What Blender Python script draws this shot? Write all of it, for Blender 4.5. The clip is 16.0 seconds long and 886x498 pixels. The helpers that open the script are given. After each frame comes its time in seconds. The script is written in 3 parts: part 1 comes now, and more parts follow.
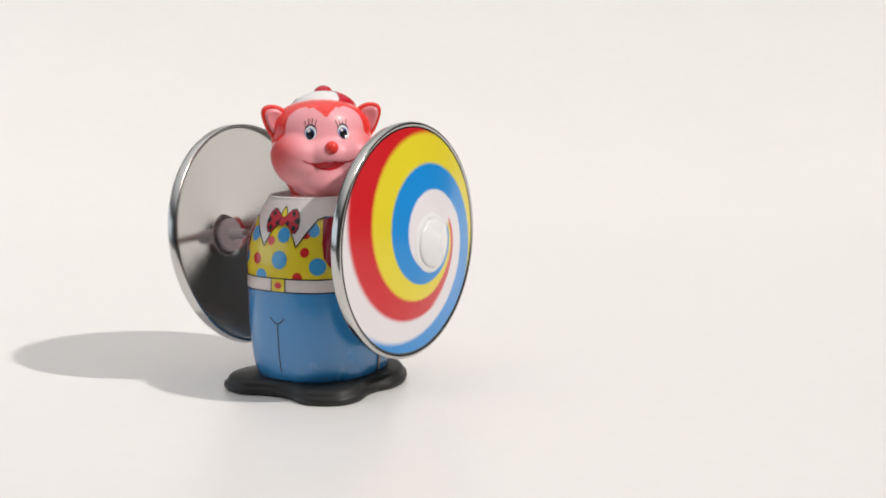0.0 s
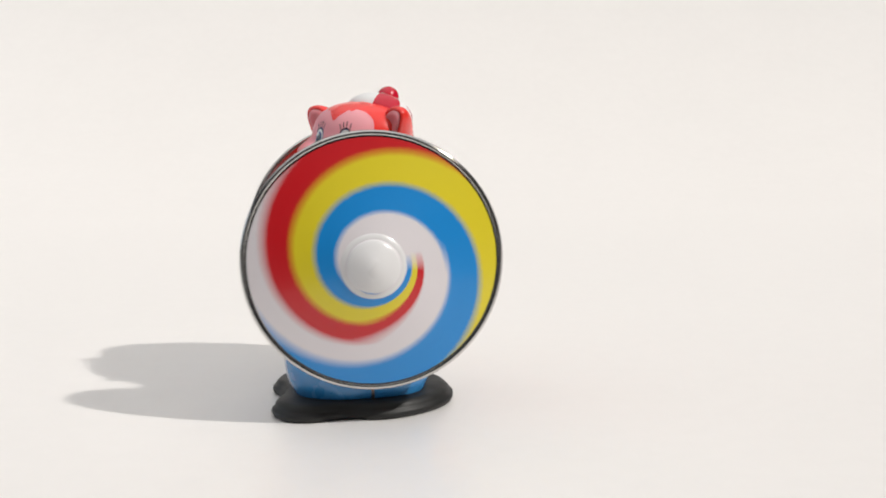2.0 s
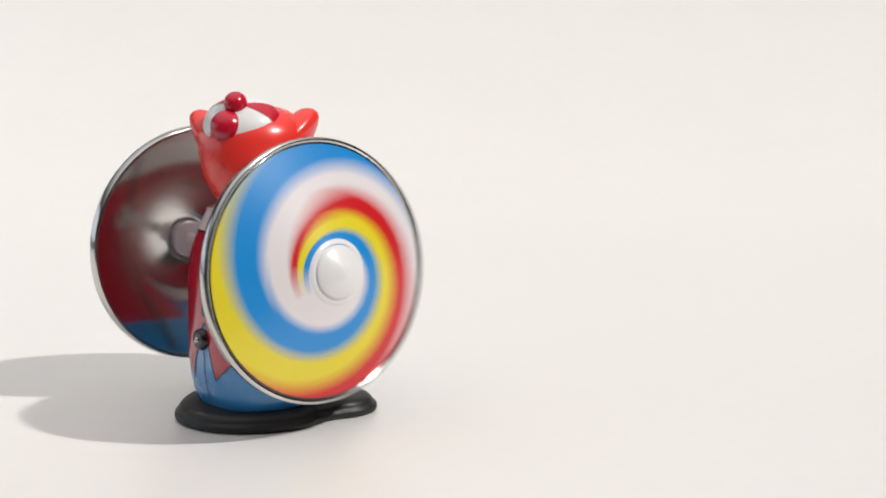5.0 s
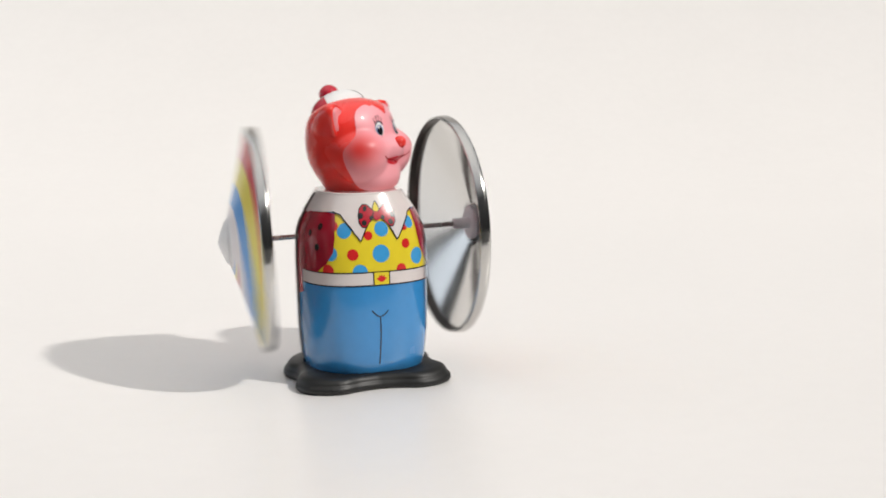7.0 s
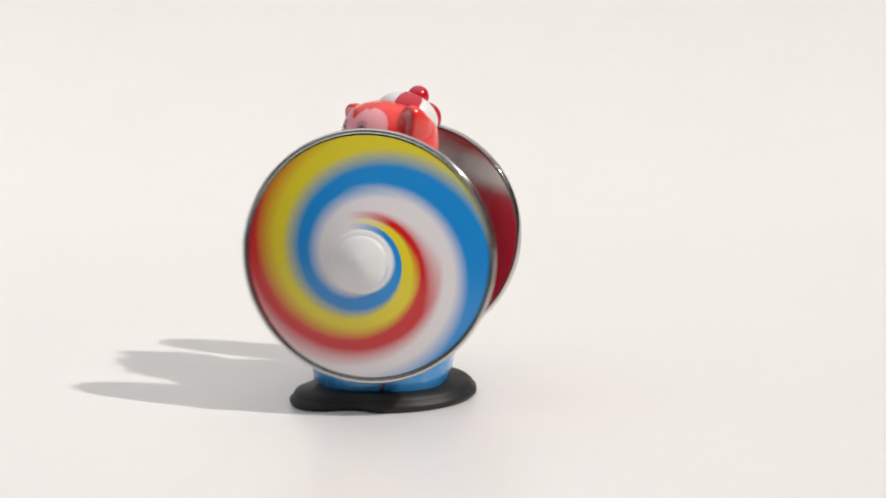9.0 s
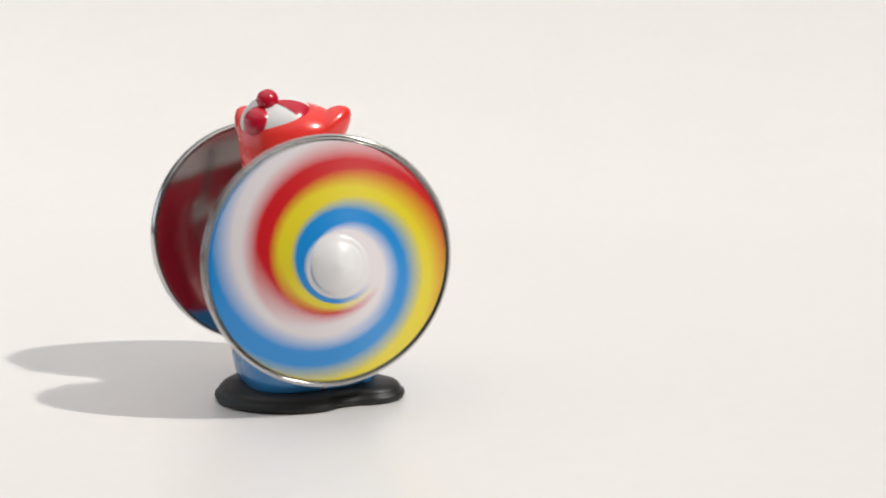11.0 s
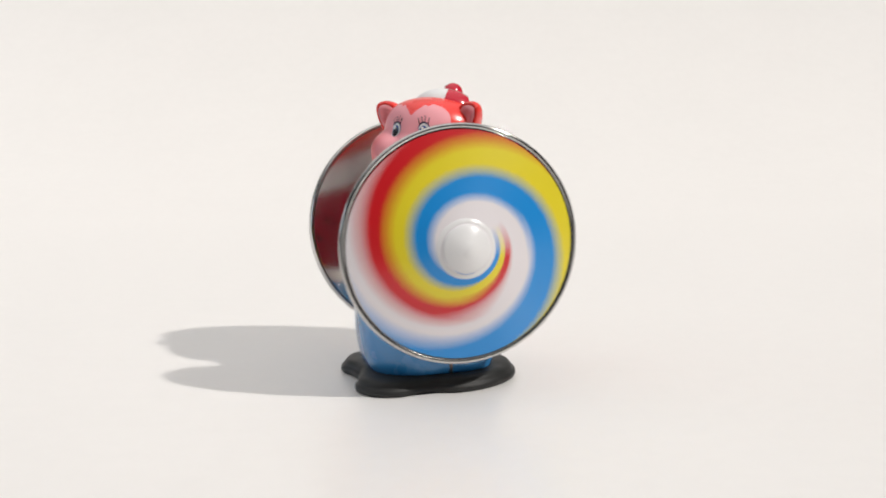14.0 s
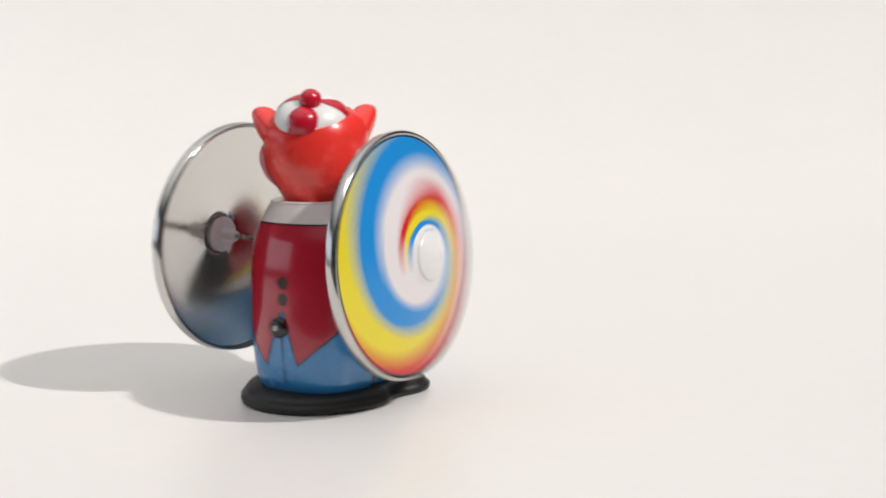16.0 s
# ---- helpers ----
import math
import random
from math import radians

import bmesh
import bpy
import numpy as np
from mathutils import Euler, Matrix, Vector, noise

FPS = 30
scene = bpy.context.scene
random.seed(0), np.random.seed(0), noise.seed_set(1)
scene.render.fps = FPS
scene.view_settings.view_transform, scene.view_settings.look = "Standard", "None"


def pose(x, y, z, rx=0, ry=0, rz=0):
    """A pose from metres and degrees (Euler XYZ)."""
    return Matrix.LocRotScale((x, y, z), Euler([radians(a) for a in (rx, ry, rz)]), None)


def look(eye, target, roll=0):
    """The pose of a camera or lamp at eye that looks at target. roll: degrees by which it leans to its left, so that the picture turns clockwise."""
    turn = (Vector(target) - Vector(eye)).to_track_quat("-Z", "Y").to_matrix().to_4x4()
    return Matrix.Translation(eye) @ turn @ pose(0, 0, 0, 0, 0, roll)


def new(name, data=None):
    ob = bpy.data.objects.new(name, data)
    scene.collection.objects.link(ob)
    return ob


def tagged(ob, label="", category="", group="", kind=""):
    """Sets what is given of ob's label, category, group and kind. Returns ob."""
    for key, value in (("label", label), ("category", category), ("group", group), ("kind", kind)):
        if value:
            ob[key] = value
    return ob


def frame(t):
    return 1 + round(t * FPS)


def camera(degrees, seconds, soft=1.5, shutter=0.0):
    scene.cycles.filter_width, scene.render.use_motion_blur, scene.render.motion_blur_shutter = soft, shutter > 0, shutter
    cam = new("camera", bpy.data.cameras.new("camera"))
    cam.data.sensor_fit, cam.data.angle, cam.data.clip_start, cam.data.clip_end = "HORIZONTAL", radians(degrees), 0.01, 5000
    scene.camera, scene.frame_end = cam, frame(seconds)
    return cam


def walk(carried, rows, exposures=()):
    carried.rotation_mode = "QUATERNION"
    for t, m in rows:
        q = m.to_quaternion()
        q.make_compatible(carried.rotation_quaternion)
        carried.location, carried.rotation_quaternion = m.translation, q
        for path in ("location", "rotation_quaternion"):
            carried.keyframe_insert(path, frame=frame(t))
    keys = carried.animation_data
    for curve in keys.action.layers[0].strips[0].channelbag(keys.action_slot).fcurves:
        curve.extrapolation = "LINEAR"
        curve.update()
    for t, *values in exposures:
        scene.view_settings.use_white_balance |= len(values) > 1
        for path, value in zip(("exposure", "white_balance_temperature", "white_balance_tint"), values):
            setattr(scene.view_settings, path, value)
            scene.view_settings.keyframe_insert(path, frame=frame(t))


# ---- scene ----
from mathutils import geometry

# A tin wind-up toy circles on a white paper sweep while its two spiral discs whirl.
EYE = (0.0, 0.0, 0.148)
TILT = 8.4
cam = camera(36.88, 16.0, soft=1.8, shutter=0.75)
AIM = (0.0, math.cos(radians(TILT)), EYE[2] - math.sin(radians(TILT)))
STAND = look(EYE, AIM, -1.0)
walk(cam, [(0.0, STAND), (16.0, STAND)])

# ---- light: a hard key from the right, and the white room's own soft light ----
SUN_WAY = Vector((-0.86, 0.50, -0.86))
world = bpy.data.worlds.new("studio")
scene.world = world
world.use_nodes = True
wn, wl = world.node_tree.nodes, world.node_tree.links
bg = wn["Background"]
bg.inputs["Strength"].default_value = 0.488
co = wn.new("ShaderNodeTexCoord")
sep = wn.new("ShaderNodeSeparateXYZ")
ramp = wn.new("ShaderNodeValToRGB")
rise = [(0.0, 0.06), (0.5, 0.12), (0.72, 1.31), (1.0, 2.18)]
ramp.color_ramp.elements[0].color = (rise[0][1],) * 3 + (1,)
ramp.color_ramp.elements[1].color = (rise[-1][1], rise[-1][1] * 0.985, rise[-1][1] * 0.965, 1)
for at, level in rise[1:-1]:
    ramp.color_ramp.elements.new(at).color = (level * 0.97, level * 0.985, level * 1.02, 1)
wl.new(co.outputs["Generated"], sep.inputs[0])
slope = wn.new("ShaderNodeMath")
slope.operation, slope.inputs[1].default_value = "MULTIPLY_ADD", -0.13
wl.new(sep.outputs["X"], slope.inputs[0])
wl.new(sep.outputs["Z"], slope.inputs[2])
wl.new(slope.outputs[0], ramp.inputs[0])
wl.new(ramp.outputs[0], bg.inputs["Color"])
sun = new("sun", bpy.data.lights.new("sun", "SUN"))
sun.data.energy, sun.data.angle, sun.data.color = 2.46, radians(2.0), (1.0, 0.96, 0.91)
sun.matrix_world = look((0.8, -0.2, 1.0), Vector((0.8, -0.2, 1.0)) + SUN_WAY)
window = new("window_light", bpy.data.lights.new("window_light", "AREA"))
window.data.shape, window.data.size, window.data.size_y = "RECTANGLE", 2.4, 0.62
window.data.energy, window.data.color = 5.0, (0.80, 0.89, 1.0)
window.matrix_world = look((-2.0, 0.80, 0.36), (0.0, 0.58, 0.05))
scene.view_settings.exposure = 0.0


# ---- materials ----
def material(name, colour, rough=0.4, metal=0.0, coat=0.0, vary=0.04, grain=300.0, bump=0.0, wear=0.05):
    """A painted, plastic or metal surface: two scales of tone and of gloss, and fine relief."""
    m = bpy.data.materials.new(name)
    m.use_nodes = True
    n, l = m.node_tree.nodes, m.node_tree.links
    b = n["Principled BSDF"]
    b.inputs["Metallic"].default_value = metal
    b.inputs["Coat Weight"].default_value = coat
    b.inputs["Coat Roughness"].default_value = 0.08
    tc = n.new("ShaderNodeTexCoord")
    big, fine = n.new("ShaderNodeTexNoise"), n.new("ShaderNodeTexNoise")
    big.inputs["Scale"].default_value, fine.inputs["Scale"].default_value = grain / 8, grain
    big.inputs["Detail"].default_value = fine.inputs["Detail"].default_value = 4
    l.new(tc.outputs["Object"], big.inputs["Vector"])
    l.new(tc.outputs["Object"], fine.inputs["Vector"])
    add = n.new("ShaderNodeMath")
    add.operation = "ADD"
    l.new(big.outputs["Fac"], add.inputs[0])
    l.new(fine.outputs["Fac"], add.inputs[1])
    tone = n.new("ShaderNodeMapRange")
    tone.inputs["From Min"].default_value, tone.inputs["From Max"].default_value = 0.6, 1.4
    tone.inputs["To Min"].default_value, tone.inputs["To Max"].default_value = 1 - vary, 1 + vary
    l.new(add.outputs[0], tone.inputs["Value"])
    mul = n.new("ShaderNodeVectorMath")
    mul.operation = "MULTIPLY"
    mul.inputs[0].default_value = colour
    l.new(tone.outputs[0], mul.inputs[1])
    l.new(mul.outputs[0], b.inputs["Base Color"])
    gl = n.new("ShaderNodeMapRange")
    gl.inputs["From Min"].default_value, gl.inputs["From Max"].default_value = 0.3, 0.7
    gl.inputs["To Min"].default_value, gl.inputs["To Max"].default_value = max(rough - wear, 0.01), rough + wear
    l.new(big.outputs["Fac"], gl.inputs["Value"])
    l.new(gl.outputs[0], b.inputs["Roughness"])
    if bump:
        bp = n.new("ShaderNodeBump")
        bp.inputs["Strength"].default_value, bp.inputs["Distance"].default_value = bump, 0.0004
        l.new(add.outputs[0], bp.inputs["Height"])
        l.new(bp.outputs[0], b.inputs["Normal"])
    return m


def spiral_material():
    """Four-coloured logarithmic spiral, printed on the cone of a disc whose axis is its own x."""
    m = material("printed_spiral", (1, 1, 1), 0.34, 0, 0.35, 0.0, 400)
    n, l = m.node_tree.nodes, m.node_tree.links
    b = n["Principled BSDF"]
    tc = n.new("ShaderNodeTexCoord")
    sp = n.new("ShaderNodeSeparateXYZ")
    l.new(tc.outputs["Object"], sp.inputs[0])

    def op(kind, a, c=None):
        x = n.new("ShaderNodeMath")
        x.operation = kind
        for k, v in enumerate((a, c)):
            if v is None:
                continue
            if isinstance(v, (int, float)):
                x.inputs[k].default_value = v
            else:
                l.new(v, x.inputs[k])
        return x.outputs[0]

    y, z = sp.outputs["Y"], sp.outputs["Z"]
    r = op("SQRT", op("ADD", op("MULTIPLY", y, y), op("MULTIPLY", z, z)))
    turn = op("DIVIDE", op("ARCTAN2", y, z), 2 * math.pi)
    # the bands start pinched together at one point of the hub's edge
    wide = op("DIVIDE", r, 0.052)
    past = op("FRACT", op("ADD", turn, 2.0 - 0.17))
    pinch = op("MAXIMUM", op("SUBTRACT", 2.4, op("MULTIPLY", past, 5.0)), 1.0)
    spread = op("ADD", op("MULTIPLY", op("SUBTRACT", wide, 0.325), pinch), 0.325)
    limit = op("MULTIPLY", op("POWER", math.exp(SPIRAL_STEP), past), 0.48)
    wide = op("MAXIMUM", op("MINIMUM", spread, op("MAXIMUM", wide, limit)), 0.02)
    along = op("SUBTRACT", op("DIVIDE", op("ADD", op("LOGARITHM", wide, math.e), 0.446), SPIRAL_STEP), op("ADD", past, 0.17 - 1.0))
    u = op("FRACT", op("ADD", along, 5.0))
    # the first turn of blue runs broad along the hub before white parts it from it
    start = op("MINIMUM", op("ADD", op("MULTIPLY", wide, 0.2), -0.42), -0.29)
    inside = op("LESS_THAN", along, start)
    first = op("MULTIPLY", op("LESS_THAN", along, -0.004), op("SUBTRACT", 1.0, inside))
    ramp = n.new("ShaderNodeValToRGB")
    cr = ramp.color_ramp
    cr.interpolation = "LINEAR"
    yellow, red, white, blue = (0.76, 0.63, 0.024, 1), (0.60, 0.009, 0.015, 1), (0.78, 0.735, 0.755, 1), (0.008, 0.25, 0.66, 1)
    e = 0.008
    stops = [(0.0, yellow), (0.265 - e, yellow), (0.265 + e, red), (0.505 - e, red), (0.505 + e, white), (0.71 - e, white),
             (0.71 + e, blue), (1 - e, blue), (1.0, yellow)]
    cr.elements[0].position, cr.elements[0].color = stops[0]
    cr.elements[1].position, cr.elements[1].color = stops[-1]
    for p_, c_ in stops[1:-1]:
        el = cr.elements.new(p_)
        el.color = c_
    l.new(u, ramp.inputs[0])
    mx = n.new("ShaderNodeMix")
    mx.data_type = "RGBA"
    l.new(inside, mx.inputs["Factor"])
    l.new(ramp.outputs[0], mx.inputs[6])
    mx.inputs[7].default_value = white
    my = n.new("ShaderNodeMix")
    my.data_type = "RGBA"
    l.new(first, my.inputs["Factor"])
    l.new(mx.outputs[2], my.inputs[6])
    my.inputs[7].default_value = blue
    l.new(my.outputs[2], b.inputs["Base Color"])
    return m


def face_material():
    """Pink soft vinyl with red airbrushed cheeks and brow."""
    m = material("pink_vinyl", (0.97, 0.40, 0.445), 0.42, 0, 0.07, 0.03, 250)
    n, l = m.node_tree.nodes, m.node_tree.links
    b = n["Principled BSDF"]
    tc = n.new("ShaderNodeTexCoord")
    last = b.inputs["Base Color"].links[0].from_socket
    for c_, r_, k_ in (((-0.0220, -0.0150, 0.1065), 0.0165, 1.0), ((0.0220, -0.0150, 0.1065), 0.0165, 1.0), ((0.0, -0.0140, 0.0870), 0.0110, 0.55)):
        d = n.new("ShaderNodeVectorMath")
        d.operation = "DISTANCE"
        d.inputs[1].default_value = c_
        l.new(tc.outputs["Object"], d.inputs[0])
        mr = n.new("ShaderNodeMapRange")
        mr.interpolation_type = "SMOOTHSTEP"
        mr.inputs["From Min"].default_value, mr.inputs["From Max"].default_value = 0.0, r_
        mr.inputs["To Min"].default_value, mr.inputs["To Max"].default_value = k_, 0.0
        l.new(d.outputs["Value"], mr.inputs["Value"])
        mx = n.new("ShaderNodeMix")
        mx.data_type = "RGBA"
        l.new(mr.outputs[0], mx.inputs["Factor"])
        l.new(last, mx.inputs[6])
        mx.inputs[7].default_value = (0.72, 0.045, 0.04, 1)
        last = mx.outputs[2]
    l.new(last, b.inputs["Base Color"])
    return m


SPIRAL_STEP = 1.24
PAPER = material("white_paper", (0.846, 0.821, 0.798), 0.32, vary=0.012, grain=90, wear=0.015)
# for the added, unseen surface that the tin reflects as dark
DARK_GROUND = material("dark_matt_ground", (0.022, 0.021, 0.020), 0.7, vary=0.2, grain=60, bump=0.1)
SPIRAL = spiral_material()
FACE = face_material()
CHROME = material("chromed_tin", (0.72, 0.705, 0.68), 0.14, 1.0, vary=0.03, grain=160, bump=0.03, wear=0.04)
RIM = material("rolled_steel_rim", (0.58, 0.57, 0.55), 0.16, 1.0, vary=0.04, grain=200, wear=0.05)
STEEL = material("steel_rod", (0.72, 0.70, 0.67), 0.28, 1.0, vary=0.06, grain=400)
# tin darkened in colour to stand for the shade inside the rolled rim
HEM = material("shade_dark_tin_hem", (0.095, 0.088, 0.082), 0.34, 0.75, vary=0.25, grain=500, bump=0.1)
SEAM = material("dull_tin_seam", (0.20, 0.19, 0.19), 0.35, 1.0, vary=0.1, grain=400)
GREY_PLASTIC = material("grey_plastic", (0.74, 0.71, 0.73), 0.38, vary=0.06)
WHITE_PLASTIC = material("white_plastic", (0.80, 0.79, 0.79), 0.28, 0, 0.2, vary=0.02, grain=200)
RUBBER = material("black_rubber", (0.009, 0.009, 0.0085), 0.52, vary=0.3, grain=350, bump=0.25, wear=0.1)
BLUE = material("blue_printed_tin", (0.035, 0.25, 0.58), 0.24, 0, 0.85, vary=0.05, grain=220, bump=0.07)
COAT = material("crimson_printed_tin", (0.46, 0.007, 0.028), 0.22, 0, 0.85, vary=0.06, grain=220, bump=0.07)
SLEEVE = material("maroon_printed_tin", (0.30, 0.006, 0.022), 0.22, 0, 0.85, vary=0.08, grain=220, bump=0.07)
YELLOW = material("yellow_printed_tin", (0.78, 0.62, 0.03), 0.22, 0, 0.85, vary=0.04, grain=220)
CREAM = material("white_printed_tin", (0.72, 0.66, 0.64), 0.22, 0, 0.85, vary=0.03, grain=220)
PRINT_RED = material("red_print", (0.62, 0.02, 0.02), 0.22, 0, 0.85, vary=0.05)
BOW_RED = material("dark_red_print", (0.46, 0.008, 0.025), 0.22, 0, 0.85, vary=0.05)
PRINT_BLUE = material("blue_print", (0.05, 0.33, 0.68), 0.22, 0, 0.85, vary=0.05)
INK = material("black_print", (0.012, 0.011, 0.012), 0.25, 0, 0.5, vary=0.2)
BROWN_INK = material("dark_brown_print", (0.05, 0.008, 0.01), 0.25, 0, 0.5, vary=0.25)
RED_VINYL = material("red_vinyl", (0.92, 0.042, 0.032), 0.27, 0, 0.35, vary=0.05, grain=250, bump=0.02)
RED_PAINT = material("crimson_paint", (0.58, 0.006, 0.030), 0.24, 0, 0.3, vary=0.06, grain=300)
WHITE_PAINT = material("white_paint", (0.87, 0.86, 0.85), 0.32, 0, 0.15, vary=0.03, grain=300)
BLACK_GLOSS = material("black_gloss", (0.010, 0.009, 0.012), 0.16, 0, 0.3, vary=0.1)
LIP = material("lip_paint", (0.74, 0.018, 0.040), 0.28, 0, 0.3, vary=0.05, grain=300)
IRIS = material("blue_eye_paint", (0.06, 0.11, 0.36), 0.2, 0, 0.4, vary=0.1)
EAR_PINK = material("pink_ear_vinyl", (0.86, 0.29, 0.32), 0.32, 0, 0.15, vary=0.05)


# ---- mesh helpers ----
def part(name, bm, mat, parent=None, label="", smooth=True):
    me = bpy.data.meshes.new(name)
    bmesh.ops.recalc_face_normals(bm, faces=bm.faces)
    for f in bm.faces:
        f.smooth = smooth
    bm.to_mesh(me)
    bm.free()
    me.materials.append(mat)
    ob = new(name, me)
    ob.parent = parent
    if label:
        ob["label"] = label
    return ob


def lathe_x(profile, steps=96):
    """Turns (x, r) pairs about the x axis."""
    bm = bmesh.new()
    rings = []
    for x, r in profile:
        if r < 1e-6:
            rings.append([bm.verts.new((x, 0, 0))])
        else:
            rings.append([bm.verts.new((x, r * math.sin(2 * math.pi * k / steps), r * math.cos(2 * math.pi * k / steps))) for k in range(steps)])
    for a, b in zip(rings, rings[1:]):
        for k in range(steps):
            q = [a[k % len(a)], a[(k + 1) % len(a)], b[(k + 1) % len(b)], b[k % len(b)]]
            q = list(dict.fromkeys(q))
            if len(q) > 2:
                bm.faces.new(q)
    return bm


def ellipsoid(centre, radii, turn=(0, 0, 0), seg=32, rings=20):
    bm = bmesh.new()
    bmesh.ops.create_uvsphere(bm, u_segments=seg, v_segments=rings, radius=1.0)
    m = Matrix.Translation(centre) @ Euler([radians(a) for a in turn]).to_matrix().to_4x4() @ Matrix.Diagonal((*radii, 1))
    bmesh.ops.transform(bm, matrix=m, verts=bm.verts)
    return bm


def catmull(table, z):
    zs = [r[0] for r in table]
    if z <= zs[0]:
        return list(table[0][1:])
    if z >= zs[-1]:
        return list(table[-1][1:])
    i = max(k for k in range(len(zs) - 1) if zs[k] <= z)
    u = (z - zs[i]) / (zs[i + 1] - zs[i])
    out = []
    for c in range(1, len(table[0])):
        def slope(k):
            if k == 0 or k == len(zs) - 1:
                return 0.0 if len(zs) < 3 else (table[min(k + 1, len(zs) - 1)][c] - table[max(k - 1, 0)][c]) / (zs[min(k + 1, len(zs) - 1)] - zs[max(k - 1, 0)])
            return (table[k + 1][c] - table[k - 1][c]) / (zs[k + 1] - zs[k - 1])
        h = zs[i + 1] - zs[i]
        p, q = table[i][c], table[i + 1][c]
        out.append((2 * u**3 - 3 * u**2 + 1) * p + (u**3 - 2 * u**2 + u) * h * slope(i) + (3 * u**2 - 2 * u**3) * q + (u**3 - u**2) * h * slope(i + 1))
    return out


# the tin body: height, half width, half depth, middle of the depth (metres)
BODY = [(0.0065, 0.0262, 0.0280, -0.0048), (0.012, 0.0272, 0.0303, -0.0050), (0.025, 0.0282, 0.0318, -0.0052), (0.045, 0.0286, 0.0314, -0.0056),
        (0.060, 0.0286, 0.0305, -0.0056), (0.070, 0.0276, 0.0285, -0.0054), (0.0760, 0.0250, 0.0266, -0.0053), (0.0815, 0.0218, 0.0245, -0.0050), (0.0868, 0.0182, 0.0222, -0.0048)]
POWER = 2.7
BODY_TURN = 3.0  # the tin body sits slightly askew on its axle


def ring_point(angle, w, d, mid, grow=0.0):
    """Point on a rounded-square section; angle 0 is the front, growing to the toy's own +x."""
    s, c = math.sin(angle), math.cos(angle)
    k = (abs(s) ** POWER + abs(c) ** POWER) ** (-1 / POWER)
    return ((w + grow) * k * s, mid - (d + grow) * k * c)


def arc_table():
    w, d, mid = 0.0286, 0.0314, -0.0056
    out, s, last = [(0.0, 0.0)], 0.0, ring_point(0, w, d, mid)
    for k in range(1, 721):
        a = math.pi * k / 720
        p = ring_point(a, w, d, mid)
        s += math.hypot(p[0] - last[0], p[1] - last[1])
        out.append((s, a))
        last = p
    return out


ARC = arc_table()
HALF_ROUND = ARC[-1][0] * 1000
ARC_S = np.array([a[0] * 1000 for a in ARC])
ARC_A = np.array([a[1] for a in ARC])


def on_body(s, z, lift=0.0):
    """Point of the tin skin s millimetres round from the front's middle and z millimetres up."""
    angle = math.copysign(float(np.interp(abs(s), ARC_S, ARC_A)), s)
    w, d, mid = catmull(BODY, z / 1000)
    x, y = ring_point(angle, w, d, mid, lift)
    return (x, y, z / 1000)


def flat_shape(points, step=1.1):
    """A filled outline in millimetres, cut into small even cells so that it can be laid on a curved skin."""
    edge = []
    for p, q in zip(points, points[1:] + points[:1]):
        n = max(int(math.dist(p, q) / step), 1)
        edge += [Vector((p[0] + (q[0] - p[0]) * k / n, p[1] + (q[1] - p[1]) * k / n)) for k in range(n)]
    xs, zs = [v.x for v in edge], [v.y for v in edge]
    inner = []
    nx, nz = int((max(xs) - min(xs)) / step), int((max(zs) - min(zs)) / step)
    for i in range(nx + 1):
        for k in range(nz + 1):
            p = Vector((min(xs) + (i + 0.5 * (k % 2)) * step, min(zs) + (k + 0.5) * step))
            if min((p - v).length_squared for v in edge) > (0.5 * step) ** 2:
                inner.append(p)
    n = len(edge)
    verts, _, faces, *_ = geometry.delaunay_2d_cdt(edge + inner, [(k, (k + 1) % n) for k in range(n)], [], 1, 1e-5)
    bm = bmesh.new()
    made = [bm.verts.new((v.x, 0, v.y)) for v in verts]
    for f in faces:
        bm.faces.new([made[k] for k in f])
    return bm


def flat_stroke(points, width, step=0.9):
    """A drawn line of that width, in millimetres, as a strip of small cells."""
    line = []
    for p, q in zip(points, points[1:]):
        n = max(int(math.dist(p, q) / step), 1)
        line += [(p[0] + (q[0] - p[0]) * k / n, p[1] + (q[1] - p[1]) * k / n) for k in range(n)]
    line.append(points[-1])
    bm = bmesh.new()
    rows = []
    for i, (x, z) in enumerate(line):
        a, b = line[max(i - 1, 0)], line[min(i + 1, len(line) - 1)]
        d = math.dist(a, b) or 1.0
        ox, oz = -(b[1] - a[1]) / d * width / 2, (b[0] - a[0]) / d * width / 2
        rows.append((bm.verts.new((x + ox, 0, z + oz)), bm.verts.new((x - ox, 0, z - oz))))
    for a, b in zip(rows, rows[1:]):
        bm.faces.new((a[0], a[1], b[1], b[0]))
    return bm


def printed(name, points, mat, parent, lift=0.12, label="", back=False, place=None):
    """A printed shape on the body. Points in millimetres; back=True counts s from the middle of the back."""
    bm = points if isinstance(points, bmesh.types.BMesh) else flat_shape(points)
    lift = lift * 1.5
    for v in bm.verts:
        s, z = v.co.x, v.co.z
        if place:
            v.co = place(s, z, lift / 1000)
            continue
        if back:
            s = -HALF_ROUND + (-s) if -s > 0 else HALF_ROUND - s
            s = s if abs(s) <= HALF_ROUND else math.copysign(2 * HALF_ROUND - abs(s), -s)
        v.co = on_body(s, z, lift / 1000)
    return part(name, bm, mat, parent, label)


def disc_points(cx, cz, r, zmin=-1e9, zmax=1e9, n=28, sx=1.0):
    return [(cx + r * sx * math.cos(2 * math.pi * k / n), min(max(cz + r * math.sin(2 * math.pi * k / n), zmin), zmax)) for k in range(n)]


